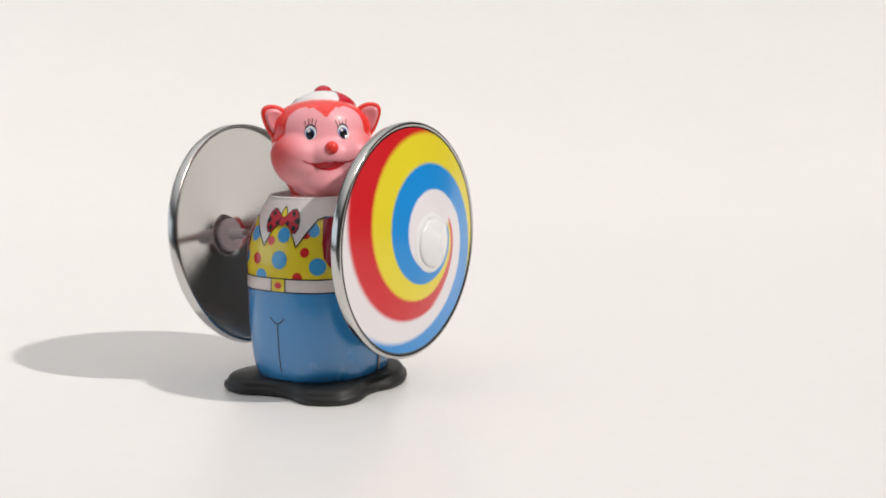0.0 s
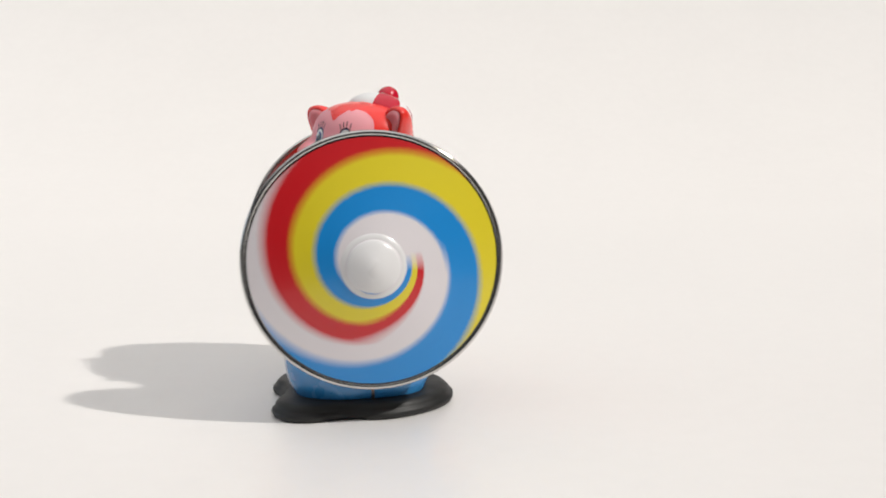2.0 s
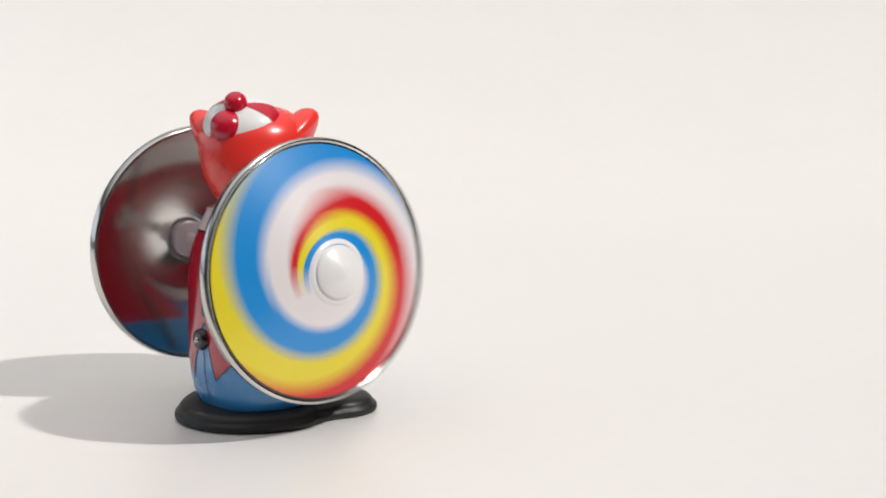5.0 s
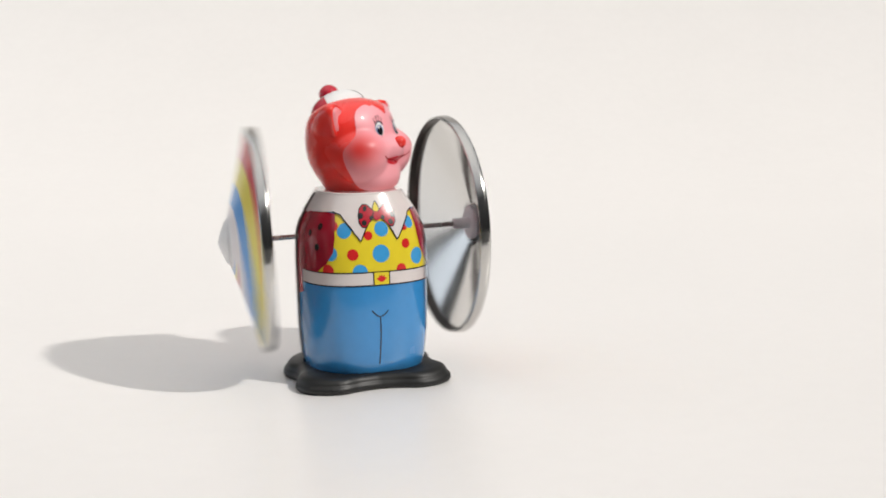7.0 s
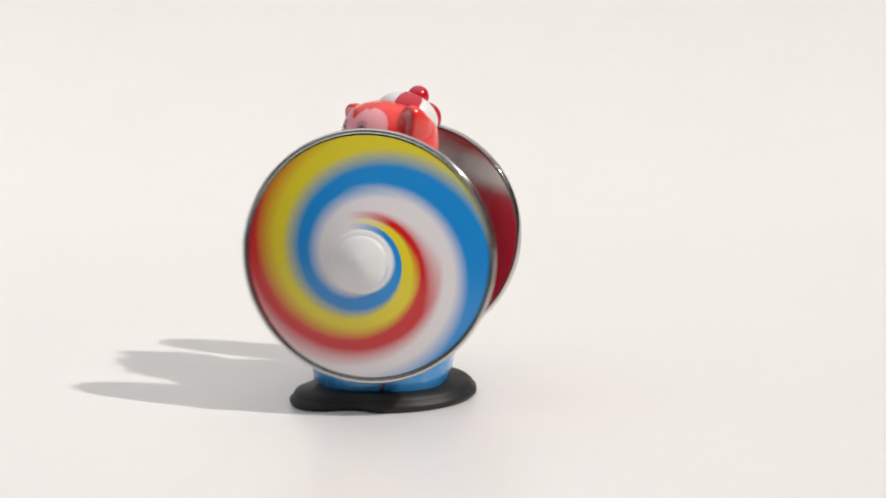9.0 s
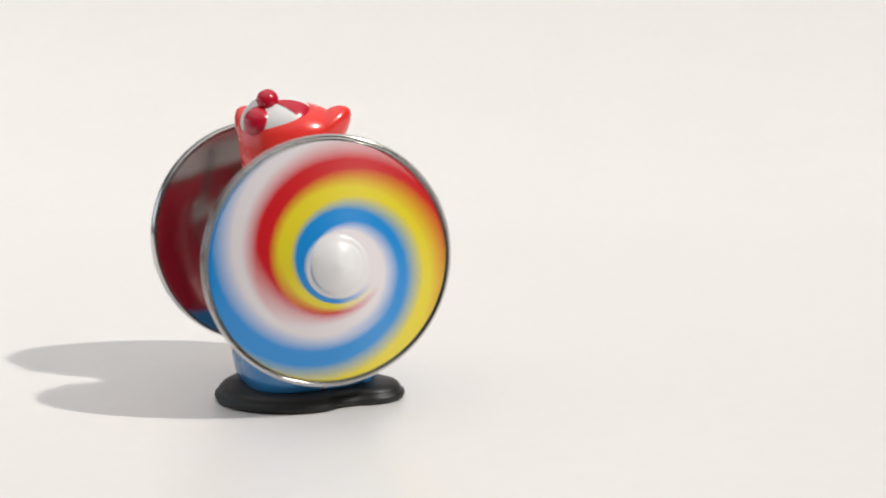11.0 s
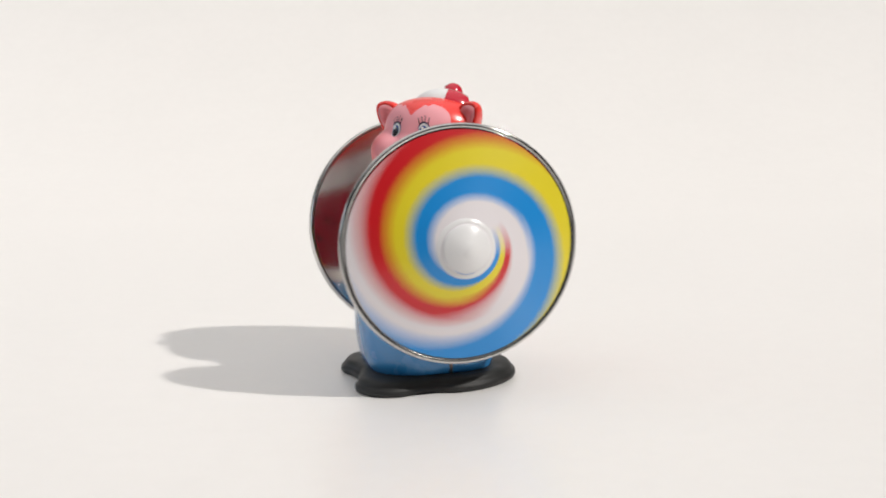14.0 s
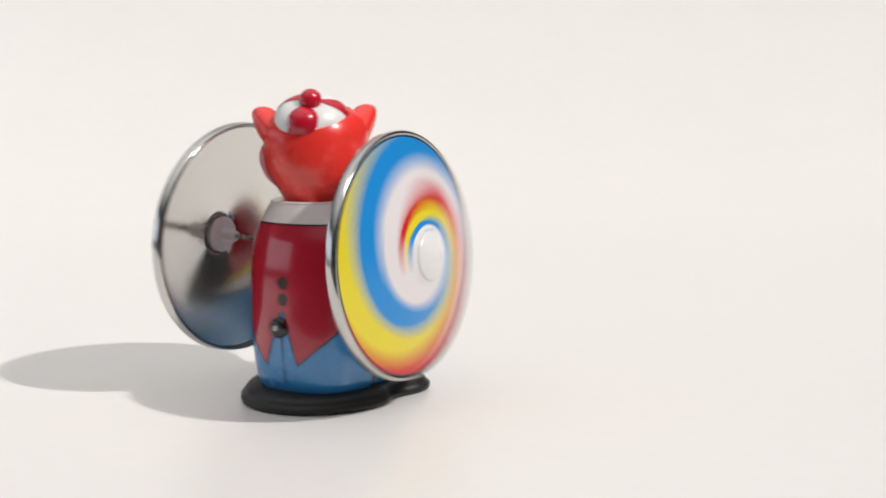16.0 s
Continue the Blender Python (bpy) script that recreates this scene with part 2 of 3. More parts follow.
def rounded(points, n=4):
    """A closed outline with its corners eased."""
    out = []
    for i in range(len(points)):
        p = [Vector(points[(i + k) % len(points)]) for k in (-1, 0, 1, 2)]
        for j in range(n):
            u = j / n
            out.append(tuple(0.5 * (2 * p[1] + (p[2] - p[0]) * u + (2 * p[0] - 5 * p[1] + 4 * p[2] - p[3]) * u * u + (3 * p[1] - p[0] - 3 * p[2] + p[3]) * u**3)))
    return out


# ---- the paper sweep ----
def paper_sweep():
    bm = bmesh.new()
    line = [(0.36, 0.0), (0.6, 0.0), (0.9, 0.0), (1.2, 0.0)]
    for k in range(1, 25):
        a = math.pi / 2 * k / 24
        line.append((1.2 + 0.8 * math.sin(a), 0.8 - 0.8 * math.cos(a)))
    line.append((2.0, 1.5))
    rows = [[bm.verts.new((x, y, z)) for x in (-0.85, -0.4, 0.0, 0.4, 0.85)] for y, z in line]
    for a, b in zip(rows, rows[1:]):
        for k in range(4):
            bm.faces.new((a[k], a[k + 1], b[k + 1], b[k]))
    ob = part("floor", bm, PAPER)
    return tagged(ob, "seamless white paper sweep, faintly glossy, curving up behind", "floor", kind="structure")




def unseen_dark_ground():
    """Added plain dark surface under the paper, out of view: keeps reflections in the tin dark."""
    bm = bmesh.new()
    corners = [bm.verts.new((x, y, -0.004)) for x, y in ((-1.6, -0.9), (1.6, -0.9), (1.6, 2.3), (-1.6, 2.3))]
    top = bm.faces.new(corners)
    under = bmesh.ops.extrude_face_region(bm, geom=[top])["geom"]
    bmesh.ops.translate(bm, vec=(0, 0, -0.03), verts=[v for v in under if isinstance(v, bmesh.types.BMVert)])
    ob = part("ground", bm, DARK_GROUND, smooth=False)
    return tagged(ob, "added plain dark matt surface under the white paper, out of view, keeps reflections dark", "table", kind="structure")


paper_sweep()
unseen_dark_ground()


# ---- the toy ----
toy = tagged(new("wind_up_toy"), "tin clockwork toy cat in blue trousers with two whirling spiral discs", "toy")


def shoe_base():
    """Black rubber foot plate: two shoes in front, rounded behind, with a stepped welt."""
    outline = [(0.0, -0.0375), (0.009, -0.0390), (0.018, -0.0420), (0.027, -0.0400), (0.0338, -0.0345), (0.0358, -0.0255), (0.0332, -0.0160), (0.0330, -0.0075),
               (0.0354, -0.0005), (0.0345, 0.0085), (0.0300, 0.0185), (0.0220, 0.0280), (0.0115, 0.0342), (0.0, 0.0362)]
    half = []
    for i in range(len(outline) - 1):
        p = [Vector(outline[min(max(k, 0), len(outline) - 1)]) for k in (i - 1, i, i + 1, i + 2)]
        for u in (0, 0.25, 0.5, 0.75):
            half.append(0.5 * ((2 * p[1]) + (p[2] - p[0]) * u + (2 * p[0] - 5 * p[1] + 4 * p[2] - p[3]) * u * u + (3 * p[1] - p[0] - 3 * p[2] + p[3]) * u**3))
    half.append(Vector(outline[-1]))
    loop = half + [Vector((-v.x, v.y)) for v in half[-2:0:-1]]
    bm = bmesh.new()
    levels = [(0.0, 0.965), (0.0004, 0.985), (0.0016, 1.0), (0.0030, 0.995), (0.0036, 0.965), (0.0044, 0.958), (0.0052, 0.950), (0.0062, 0.925), (0.0068, 0.87), (0.0070, 0.60)]
    rings = []
    for z, k in levels:
        ring = []
        for v in loop:
            lift = 0.0004 * max(0.0, (abs(v.x) - 0.018) / 0.018) * (z / 0.008)
            ring.append(bm.verts.new((v.x * k, -0.005 + (v.y + 0.005) * k, z + lift)))
        rings.append(ring)
    n = len(loop)
    for a, b in zip(rings, rings[1:]):
        for i in range(n):
            bm.faces.new((a[i], a[(i + 1) % n], b[(i + 1) % n], b[i]))
    bm.faces.new(rings[0])
    bm.faces.new(rings[-1])
    return part("foot_plate", bm, RUBBER, toy, "black rubber foot plate shaped as two shoes")


def tin_body():
    bm = bmesh.new()
    zs = [0.0065 + (0.0868 - 0.0065) * k / 90 for k in range(91)]
    n = 160
    rings = []
    for z in zs:
        w, d, mid = catmull(BODY, z)
        rings.append([bm.verts.new((*ring_point(2 * math.pi * k / n, w, d, mid), z)) for k in range(n)])
    for a, b in zip(rings, rings[1:]):
        for i in range(n):
            bm.faces.new((a[i], a[(i + 1) % n], b[(i + 1) % n], b[i]))
    w, d, mid = catmull(BODY, 0.0868)
    bm.faces.new(rings[-1])
    bm.faces.new(rings[0])
    body = part("body", bm, BLUE, toy, "printed tin body with blue trousers, spotted vest and red tailcoat")

    body.matrix_basis = pose(0, 0, 0, 0, 0, BODY_TURN)

    bm = bmesh.new()
    rows = [[bm.verts.new((*ring_point(2 * math.pi * k / n, w + g, d + g, mid), z)) for k in range(n)] for g, z in ((0.0005, 0.0860), (0.0007, 0.0867), (0.0003, 0.0872), (-0.0010, 0.0872), (-0.0030, 0.0871))]
    for a, b in zip(rows, rows[1:]):
        for i in range(n):
            bm.faces.new((a[i], a[(i + 1) % n], b[(i + 1) % n], b[i]))
    bm.faces.new(rows[-1])
    part("neck_rim", bm, CREAM, body, "white turned-in edge of the neck")

    # front print, in millimetres
    H = HALF_ROUND
    printed("vest", [(-31, 53), (31, 53), (27, 57), (25, 66), (25, 73), (22.5, 79), (0, 82), (-22.5, 79), (-25, 73), (-25, 66), (-27, 57)], YELLOW, body, 0.10, "yellow vest print")
    for side in (-1, 1):
        printed("sleeve", [(side * x, z) for x, z in ((30, 53.2), (24.6, 57), (21.2, 62), (20.2, 68), (20.8, 74), (22.0, 78.6), (30, 79.4), (44, 79.4), (46.5, 79.4), (46.5, 53.2), (42, 53.2), (36, 53.2))], SLEEVE, body, 0.22, "dark red sleeve print")
        for x, z in ((30, 64), (36, 70), (29, 73)):
            printed("sleeve_dot", disc_points(side * x, z, 1.5, n=16), INK, body, 0.28)
    dots = [(0.3, 61, 3.9, PRINT_BLUE), (12.6, 64.6, 2.1, PRINT_RED), (-12.4, 61, 2.5, PRINT_RED), (18.5, 58.6, 3.7, PRINT_BLUE), (-9.5, 53.4, 3.3, PRINT_BLUE), (9.5, 53.6, 2.4, PRINT_RED),
            (-24.0, 54.0, 2.8, PRINT_RED), (-22.5, 61.5, 3.2, PRINT_BLUE), (-16, 71.5, 3.4, PRINT_BLUE), (1.5, 71.6, 3.3, PRINT_BLUE), (-5.0, 69, 2.0, PRINT_RED), (-21.5, 73, 2.2, PRINT_RED),
            (16.5, 74, 3.0, PRINT_BLUE), (13.0, 72.0, 1.8, PRINT_RED), (23, 66, 2.2, PRINT_RED)]
    for x, z, r, m in dots:
        printed("vest_dot", disc_points(x, z, r, zmin=53), m, body, 0.16)
    printed("belt", [(-44.5, 47.2), (44.5, 47.2), (44.5, 53), (-44.5, 53)], CREAM, body, 0.13, "white belt print")
    for z in (47.2, 53.0):
        printed("belt_line", flat_stroke([(-44 + 4 * k, z) for k in range(23)], 0.55), INK, body, 0.20)
    printed("belt_buckle", [(-3.6, 47.4), (3.6, 47.4), (3.6, 52.8), (-3.6, 52.8)], YELLOW, body, 0.21, "yellow belt buckle print")
    for x in (-3.6, 3.6):
        printed("buckle_edge", flat_stroke([(x, 47.2), (x, 53.0)], 0.5), INK, body, 0.27)
    printed("buckle_leaf", [(-0.5, 48.6), (0.5, 48.6), (1.6, 49.4), (2.4, 50.4), (1.3, 50.4), (1.3, 51.6), (0.4, 51.0), (0, 52.0), (-0.4, 51.0), (-1.3, 51.6), (-1.3, 50.4), (-2.4, 50.4), (-1.6, 49.4)], PRINT_RED, body, 0.27, "small red leaf mark")
    # shirt collar: one sheet from the neck with two points
    collar = [(-47, 86.6), (-47, 78.6), (-36, 79.0), (-24, 79.5), (-19, 78.2), (-13, 72.6), (-8.4, 66.6), (-6.4, 71.0), (-4.4, 74.6), (-2.2, 77.0), (0, 83.6), (2.2, 77.0),
              (4.4, 74.6), (6.4, 71.0), (8.4, 66.6), (13, 72.6), (19, 78.2), (24, 79.5), (36, 79.0), (47, 78.6), (47, 86.6)]
    printed("shirt_collar", collar, CREAM, body, 0.30, "white shirt collar print")
    for side in (-1, 1):
        printed("collar_line", flat_stroke([(side * x, z) for x, z in ((24, 79.5), (19, 78.2), (13, 72.6), (8.4, 66.6), (6.4, 71.0), (4.4, 74.6))], 0.55), INK, body, 0.36)
    printed("collar_gap", [(-2.6, 79.0), (2.6, 79.0), (0.2, 83.6)], YELLOW, body, 0.38)
    printed("collar_gap_line", flat_stroke([(-2.6, 79.0), (-1.2, 82.0), (0.2, 83.8), (1.4, 82.0), (2.6, 79.0)], 0.45), INK, body, 0.43)
    for side in (-1, 1):
        lobe = [(side * x, z) for x, z in ((0.6, 78.6), (2.2, 80.0), (5.0, 82.0), (7.4, 82.2), (9.0, 80.6), (9.4, 77.8), (8.8, 74.8), (7.4, 73.0), (5.8, 72.8), (4.2, 74.6), (2.4, 76.2), (0.6, 76.4))]
        printed("bow_outline", [((x - side * 4.8) * 1.11 + side * 4.8, (z - 77.5) * 1.10 + 77.5) for x, z in lobe], INK, body, 0.44)
        printed("bow_tie", lobe, BOW_RED, body, 0.50, "red bow tie print with black spots")
        for x, z, r in ((3.0, 76.6, 1.0), (6.2, 80.6, 1.1), (8.4, 77.6, 1.3), (6.6, 74.6, 1.2)):
            printed("bow_spot", disc_points(side * x, z, r, n=12), INK, body, 0.56)
    printed("bow_knot", disc_points(0, 77.4, 2.0, n=18), BOW_RED, body, 0.57)
    printed("bow_knot_line", flat_stroke([(-1.6, 79.0), (-2.1, 77.4), (-1.6, 75.8)], 0.4), INK, body, 0.62)
    # trousers seam
    printed("trouser_seam", flat_stroke([(-1.0, 33.0), (-0.9, 26), (-1.1, 18), (-1.3, 11)], 0.5), INK, body, 0.12)
    printed("trouser_fold", flat_stroke([(-4.8, 35.8), (-2.6, 33.6), (-1.0, 33.0), (0.7, 33.7), (2.6, 35.6)], 0.45), INK, body, 0.13)
    # back print
    printed("tailcoat", [(-H + 45.5, 78), (-H + 45.5, 42), (-30, 37.6), (-20, 29.5), (-7.3, 19.7), (-3.6, 32), (-0.6, 42), (0.6, 42), (9.5, 18.7), (18, 28), (27, 36), (H - 45.5, 40), (H - 45.5, 78)], COAT, body, 0.10, "crimson tailcoat print", back=True)
    printed("coat_edge", flat_stroke([(-30, 37.6), (-20, 29.5), (-7.3, 19.2), (-3.6, 32), (-0.6, 42)], 0.6), INK, body, 0.16, back=True)
    printed("coat_edge", flat_stroke([(0.6, 42), (5.0, 30.6), (9.5, 18.2), (18, 28), (27, 36)], 0.6), INK, body, 0.16, back=True)
    printed("collar_back", [(-H + 46.5, 86.6), (-H + 46.5, 78), (H - 46.5, 78), (H - 46.5, 86.6)], CREAM, body, 0.22, "white collar band", back=True)
    printed("collar_back_line", flat_stroke([(-44 + 4 * k, 78.2) for k in range(23)], 0.6), INK, body, 0.28, back=True)
    for z in (54, 47):
        printed("coat_button", disc_points(-0.4, z, 2.7), BROWN_INK, body, 0.2, back=True)
    printed("back_seam", flat_stroke([(0.0, 31), (0.0, 22), (0.0, 10.5)], 0.5), INK, body, 0.12, back=True)

    # winding boss, side seams
    boss = lathe_x([(-0.002, 0.0044), (0.0022, 0.0044), (0.0032, 0.0038), (0.0034, 0.0022), (0.0034, 0.0)], 40)
    bmesh.ops.transform(boss, matrix=pose(0.0014, 0.0252, 0.0350, 0, 0, 90), verts=boss.verts)
    part("winding_boss", boss, BLACK_GLOSS, body, "black winding boss")
    pin = lathe_x([(0.0, 0.0011), (0.0042, 0.0011), (0.0044, 0.0)], 20)
    bmesh.ops.transform(pin, matrix=pose(0.0019, 0.0252, 0.0350, 0, 0, 90), verts=pin.verts)
    part("winding_pin", pin, RIM, body, "bright key pin")
    for side in (-1, 1):
        bm = bmesh.new()
        rows = []
        for k in range(40):
            z = 0.0075 + (0.0860 - 0.0075) * k / 39
            w, d, mid = catmull(BODY, z)
            flange = 0.0007 * max(0.0, min(1.0, (z - 0.060) / 0.012)) * (0.75 + 0.25 * math.sin(z * 1900))
            rows.append([bm.verts.new((side * (w + o), mid + 0.0035 + q, z)) for o, q in ((-0.0004, -0.0007), (0.0008 + flange, -0.0006), (0.0008 + flange, 0.0004), (-0.0004, 0.0007))])
        for a, b in zip(rows, rows[1:]):
            for i in range(4):
                bm.faces.new((a[i], a[(i + 1) % 4], b[(i + 1) % 4], b[i]))
        bm.faces.new(rows[0])
        bm.faces.new(rows[-1])
        part("side_seam", bm, SEAM, body, "folded bare-tin seam")
        bush = lathe_x([(0.0, 0.0032), (0.0014, 0.0032), (0.0018, 0.0024), (0.0018, 0.0)], 28)
        bmesh.ops.transform(bush, matrix=pose(side * 0.0268, 0, AXLE_Z + side * AXLE_SLOPE * 0.0268, 0, 0, 0 if side > 0 else 180), verts=bush.verts)
        part("axle_bush", bush, STEEL, body)
    return body


AXLE_Z = 0.0664
AXLE_SLOPE = 0.022
HEAD_TURN = 46.0
HEAD_MID = (0.0, -0.0012)

# the vinyl skull, in its own turned space: height, back radius, side radius, front radius
HEAD = [(0.0864, 0.0134, 0.0142, 0.0172), (0.0880, 0.0143, 0.0149, 0.0182), (0.0910, 0.0164, 0.0164, 0.0193), (0.0950, 0.0190, 0.0187, 0.0201), (0.0995, 0.0211, 0.0208, 0.0204),
        (0.1040, 0.0221, 0.0217, 0.0202), (0.1085, 0.0224, 0.0221, 0.0196), (0.1120, 0.0223, 0.0221, 0.0188), (0.1160, 0.0217, 0.0214, 0.0178),
        (0.1195, 0.0204, 0.0201, 0.0168), (0.1228, 0.0182, 0.0180, 0.0152), (0.1255, 0.0148, 0.0147, 0.0128), (0.1274, 0.0098, 0.0097, 0.0088), (0.1284, 0.0040, 0.0040, 0.0036)]
# cheeks, muzzle and chin: centre, width, depth, height above and below the centre
LUMPS = [((0.0112, -0.0085, 0.1052), 0.0124, 0.0138, 0.0096, 0.0146), ((-0.0112, -0.0085, 0.1052), 0.0124, 0.0138, 0.0096, 0.0146),
         ((0.0, -0.0125, 0.1056), 0.0105, 0.0116, 0.0072, 0.0080), ((0.0, -0.0110, 0.0930), 0.0120, 0.0102, 0.0085, 0.0080)]


def lump_radius(angle, z, lump):
    """Distance from the head's axis to the far side of one swelling, at a height and an angle."""
    (cx, cy, cz), rx, ry, up, down = lump
    h = 1 - ((z - cz) / (up if z > cz else down)) ** 2
    if h <= 0:
        return 0.0
    ux, uy = math.sin(angle) / rx, -math.cos(angle) / ry
    qa, qb, qc = ux * ux + uy * uy, -2 * (ux * cx / rx + uy * cy / ry), (cx / rx) ** 2 + (cy / ry) ** 2 - h
    disc = qb * qb - 4 * qa * qc
    return 0.0 if disc < 0 else max(0.0, (-qb + math.sqrt(disc)) / (2 * qa))


def head_radius(angle, z):
    b, s, f = catmull(HEAD, z)
    c = math.cos(angle)
    r = s + (f - s) * max(c, 0.0) ** 1.5 if c >= 0 else s + (b - s) * (-c) ** 1.5
    r += 0.0018 * math.exp(-((abs(angle) - radians(100)) / radians(30)) ** 2) * math.exp(-((z - 0.1185) / 0.0060) ** 2)
    soft = 0.0009
    r += soft * math.log(1.0 + sum(math.exp((lump_radius(angle, z, lump) - r) / soft) for lump in LUMPS))
    r -= 0.0010 * math.exp(-(angle / radians(30)) ** 2) * math.exp(-((z - 0.1000 - 0.0022 * (angle / radians(30)) ** 2) / 0.0012) ** 2)
    return max(r, 0.0005)


def on_head(s, z, lift=0.0):
    """Point of the head's skin: s millimetres round at a radius of 21 mm, z millimetres up."""
    a = s / 21.0
    r = head_radius(a, z / 1000) + lift
    return (r * math.sin(a), -r * math.cos(a), z / 1000)


def head():
    bm = bmesh.new()
    n = 180
    zs = [0.0864 + (0.1284 - 0.0864) * (k / 100) for k in range(101)]
    rings = []
    for z in zs:
        rings.append([bm.verts.new((head_radius(a, z) * math.sin(a), -head_radius(a, z) * math.cos(a), z)) for a in [math.remainder(2 * math.pi * k / n, 2 * math.pi) for k in range(n)]])
    for a, b in zip(rings, rings[1:]):
        for i in range(n):
            bm.faces.new((a[i], a[(i + 1) % n], b[(i + 1) % n], b[i]))
    bm.faces.new(rings[0])
    bm.faces.new(rings[-1])
    skull = part("head", bm, RED_VINYL, toy, "red and pink soft vinyl cat head, turned on the body")
    skull.matrix_basis = pose(HEAD_MID[0], HEAD_MID[1], 0, 0, 0, HEAD_TURN)

    def paint(name, pts, mat, lift, label=""):
        return printed(name, pts, mat, skull, lift + 0.08, label, place=on_head)

    side_line = [(10, 87.0), (17, 87.6), (21.5, 90), (24, 95), (26, 101), (26, 106), (23, 110), (21.0, 113.5), (21.2, 117.5), (21.2, 121.6), (18.6, 124.4), (13.4, 125.6), (10.4, 124.9), (8.0, 125.4), (5.2, 124.2), (3.0, 123.2)]
    wide = [(x + (6.5 if 89 < z < 109 else 3.0 if z < 111 else 0), z) for x, z in side_line]
    face = [(0, 86.9)] + wide + [(0, 121.2)] + [(-x, z) for x, z in reversed(side_line)]
    paint("face", rounded(face), FACE, 0.12, "pink face with airbrushed red cheeks")
    for side in (-1, 1):
        ex = side * 8.1
        paint("eye_shadow", disc_points(ex, 115.1, 3.25, sx=0.92), IRIS, 0.20, "dark blue eye rim")
        paint("eye_white", disc_points(ex, 114.7, 3.0, sx=0.92), WHITE_PAINT, 0.27)
        paint("iris", disc_points(ex + side * 0.0 - 0.2, 114.3, 2.3, sx=0.95), IRIS, 0.34)
        paint("pupil", disc_points(ex - 0.1, 113.8, 1.95, sx=0.9), BLACK_GLOSS, 0.40)
        paint("eye_glint", disc_points(ex - 0.8, 115.6, 0.7, n=12), WHITE_PAINT, 0.46)
        for k, (a, b) in enumerate(((-2.2, -3.4), (-0.9, -1.4), (0.5, 0.6), (1.9, 2.8))):
            paint("eyelash", flat_stroke([(ex + a, 117.4 - 0.25 * abs(a)), (ex + b, 121.2 - 0.4 * abs(b))], 0.38), BROWN_INK, 0.22)
        paint("brow", flat_stroke([(ex - 2.6, 116.6), (ex - 1.6, 117.7), (ex, 118.2), (ex + 1.6, 117.7), (ex + 2.6, 116.6)], 0.4), INK, 0.44)
    paint("mouth", [(-8.2, 102.0), (-6.0, 101.7), (-3.8, 101.9), (-1.6, 102.5), (0, 102.0), (1.6, 102.6), (3.8, 102.1), (6.0, 102.0), (7.6, 102.4), (6.0, 100.2), (3.6, 98.9), (0, 98.2), (-3.6, 98.7), (-6.2, 99.9)], LIP, 0.22, "painted red lips")
    paint("mouth_line", flat_stroke([(-9.8, 103.0), (-8.0, 101.7), (-5.0, 100.9), (-2, 100.5), (0, 100.3), (2, 100.5), (5.0, 101.0), (8.0, 102.0), (9.8, 103.4)], 0.45), PRINT_RED, 0.30)
    part("nose", ellipsoid((0.0011, -0.0233, 0.1084), (0.0029, 0.0028, 0.0029)), RED_VINYL, skull, "round red nose")
    for side in (-1, 1):
        part("ear", cat_ear(side, 1.0, 0.0), RED_VINYL, skull, "red cat ear with pink hollow")
        part("inner_ear", cat_ear(side, 0.76, -0.0023), EAR_PINK, skull, "pink inner ear")
    cap(skull)
    return skull


def cat_ear(side, size, forward):
    """A rounded triangle, broad at its top, whose back runs on into the back of the head."""
    mid = Vector((0.0212, 0.1206))
    corners = [Vector((0.0266, 0.1226)), Vector((0.0258, 0.1255)), Vector((0.0208, 0.1264)), Vector((0.0150, 0.1240)), Vector((0.0148, 0.1160)), Vector((0.0202, 0.1083)), Vector((0.0242, 0.1160))]
    outline = [Vector(v) for v in rounded([tuple(c) for c in corners], 5)]
    for _ in range(24):
        outline = [(outline[i - 1] + outline[i] * 2 + outline[(i + 1) % len(outline)]) / 4 for i in range(len(outline))]
    grow = 1.20 * size
    if size < 1:
        rows = [(0.0, -0.0004, 0), (0.5, -0.0013, 0), (0.82, -0.0014, 0), (1.0, 0.0, 0)]
    else:
        rows = [(0.0, 0.0128, 1.0), (0.34, 0.0124, 0.98), (0.60, 0.0110, 0.90), (0.78, 0.0090, 0.74), (0.90, 0.0066, 0.50), (0.97, 0.0040, 0.26), (1.0, 0.0016, 0.08), (1.0, -0.0004, 0), (0.96, -0.0022, 0), (0.84, -0.0030, 0), (0.68, -0.0026, 0), (0.35, -0.0014, 0), (0.0, -0.0012, 0)]
    bm = bmesh.new()
    rings = []
    for k, y, t in rows:
        mx, mz = mid.x - 0.0042 * t, mid.y - 0.0062 * t
        if k == 0.0:
            rings.append([bm.verts.new((side * mx, -0.0010 + y + forward, mz))])
        else:
            rings.append([bm.verts.new((side * (mx + (v.x - mid.x) * grow * k), -0.0010 + y + forward - 0.10 * (v.x - mid.x), mz + (v.y - mid.y) * grow * k)) for v in outline])
    n = len(outline)
    for a, b in zip(rings, rings[1:]):
        for i in range(n):
            q = list(dict.fromkeys([a[i % len(a)], a[(i + 1) % len(a)], b[(i + 1) % len(b)], b[i % len(b)]]))
            if len(q) > 2:
                bm.faces.new(q)
    return bm


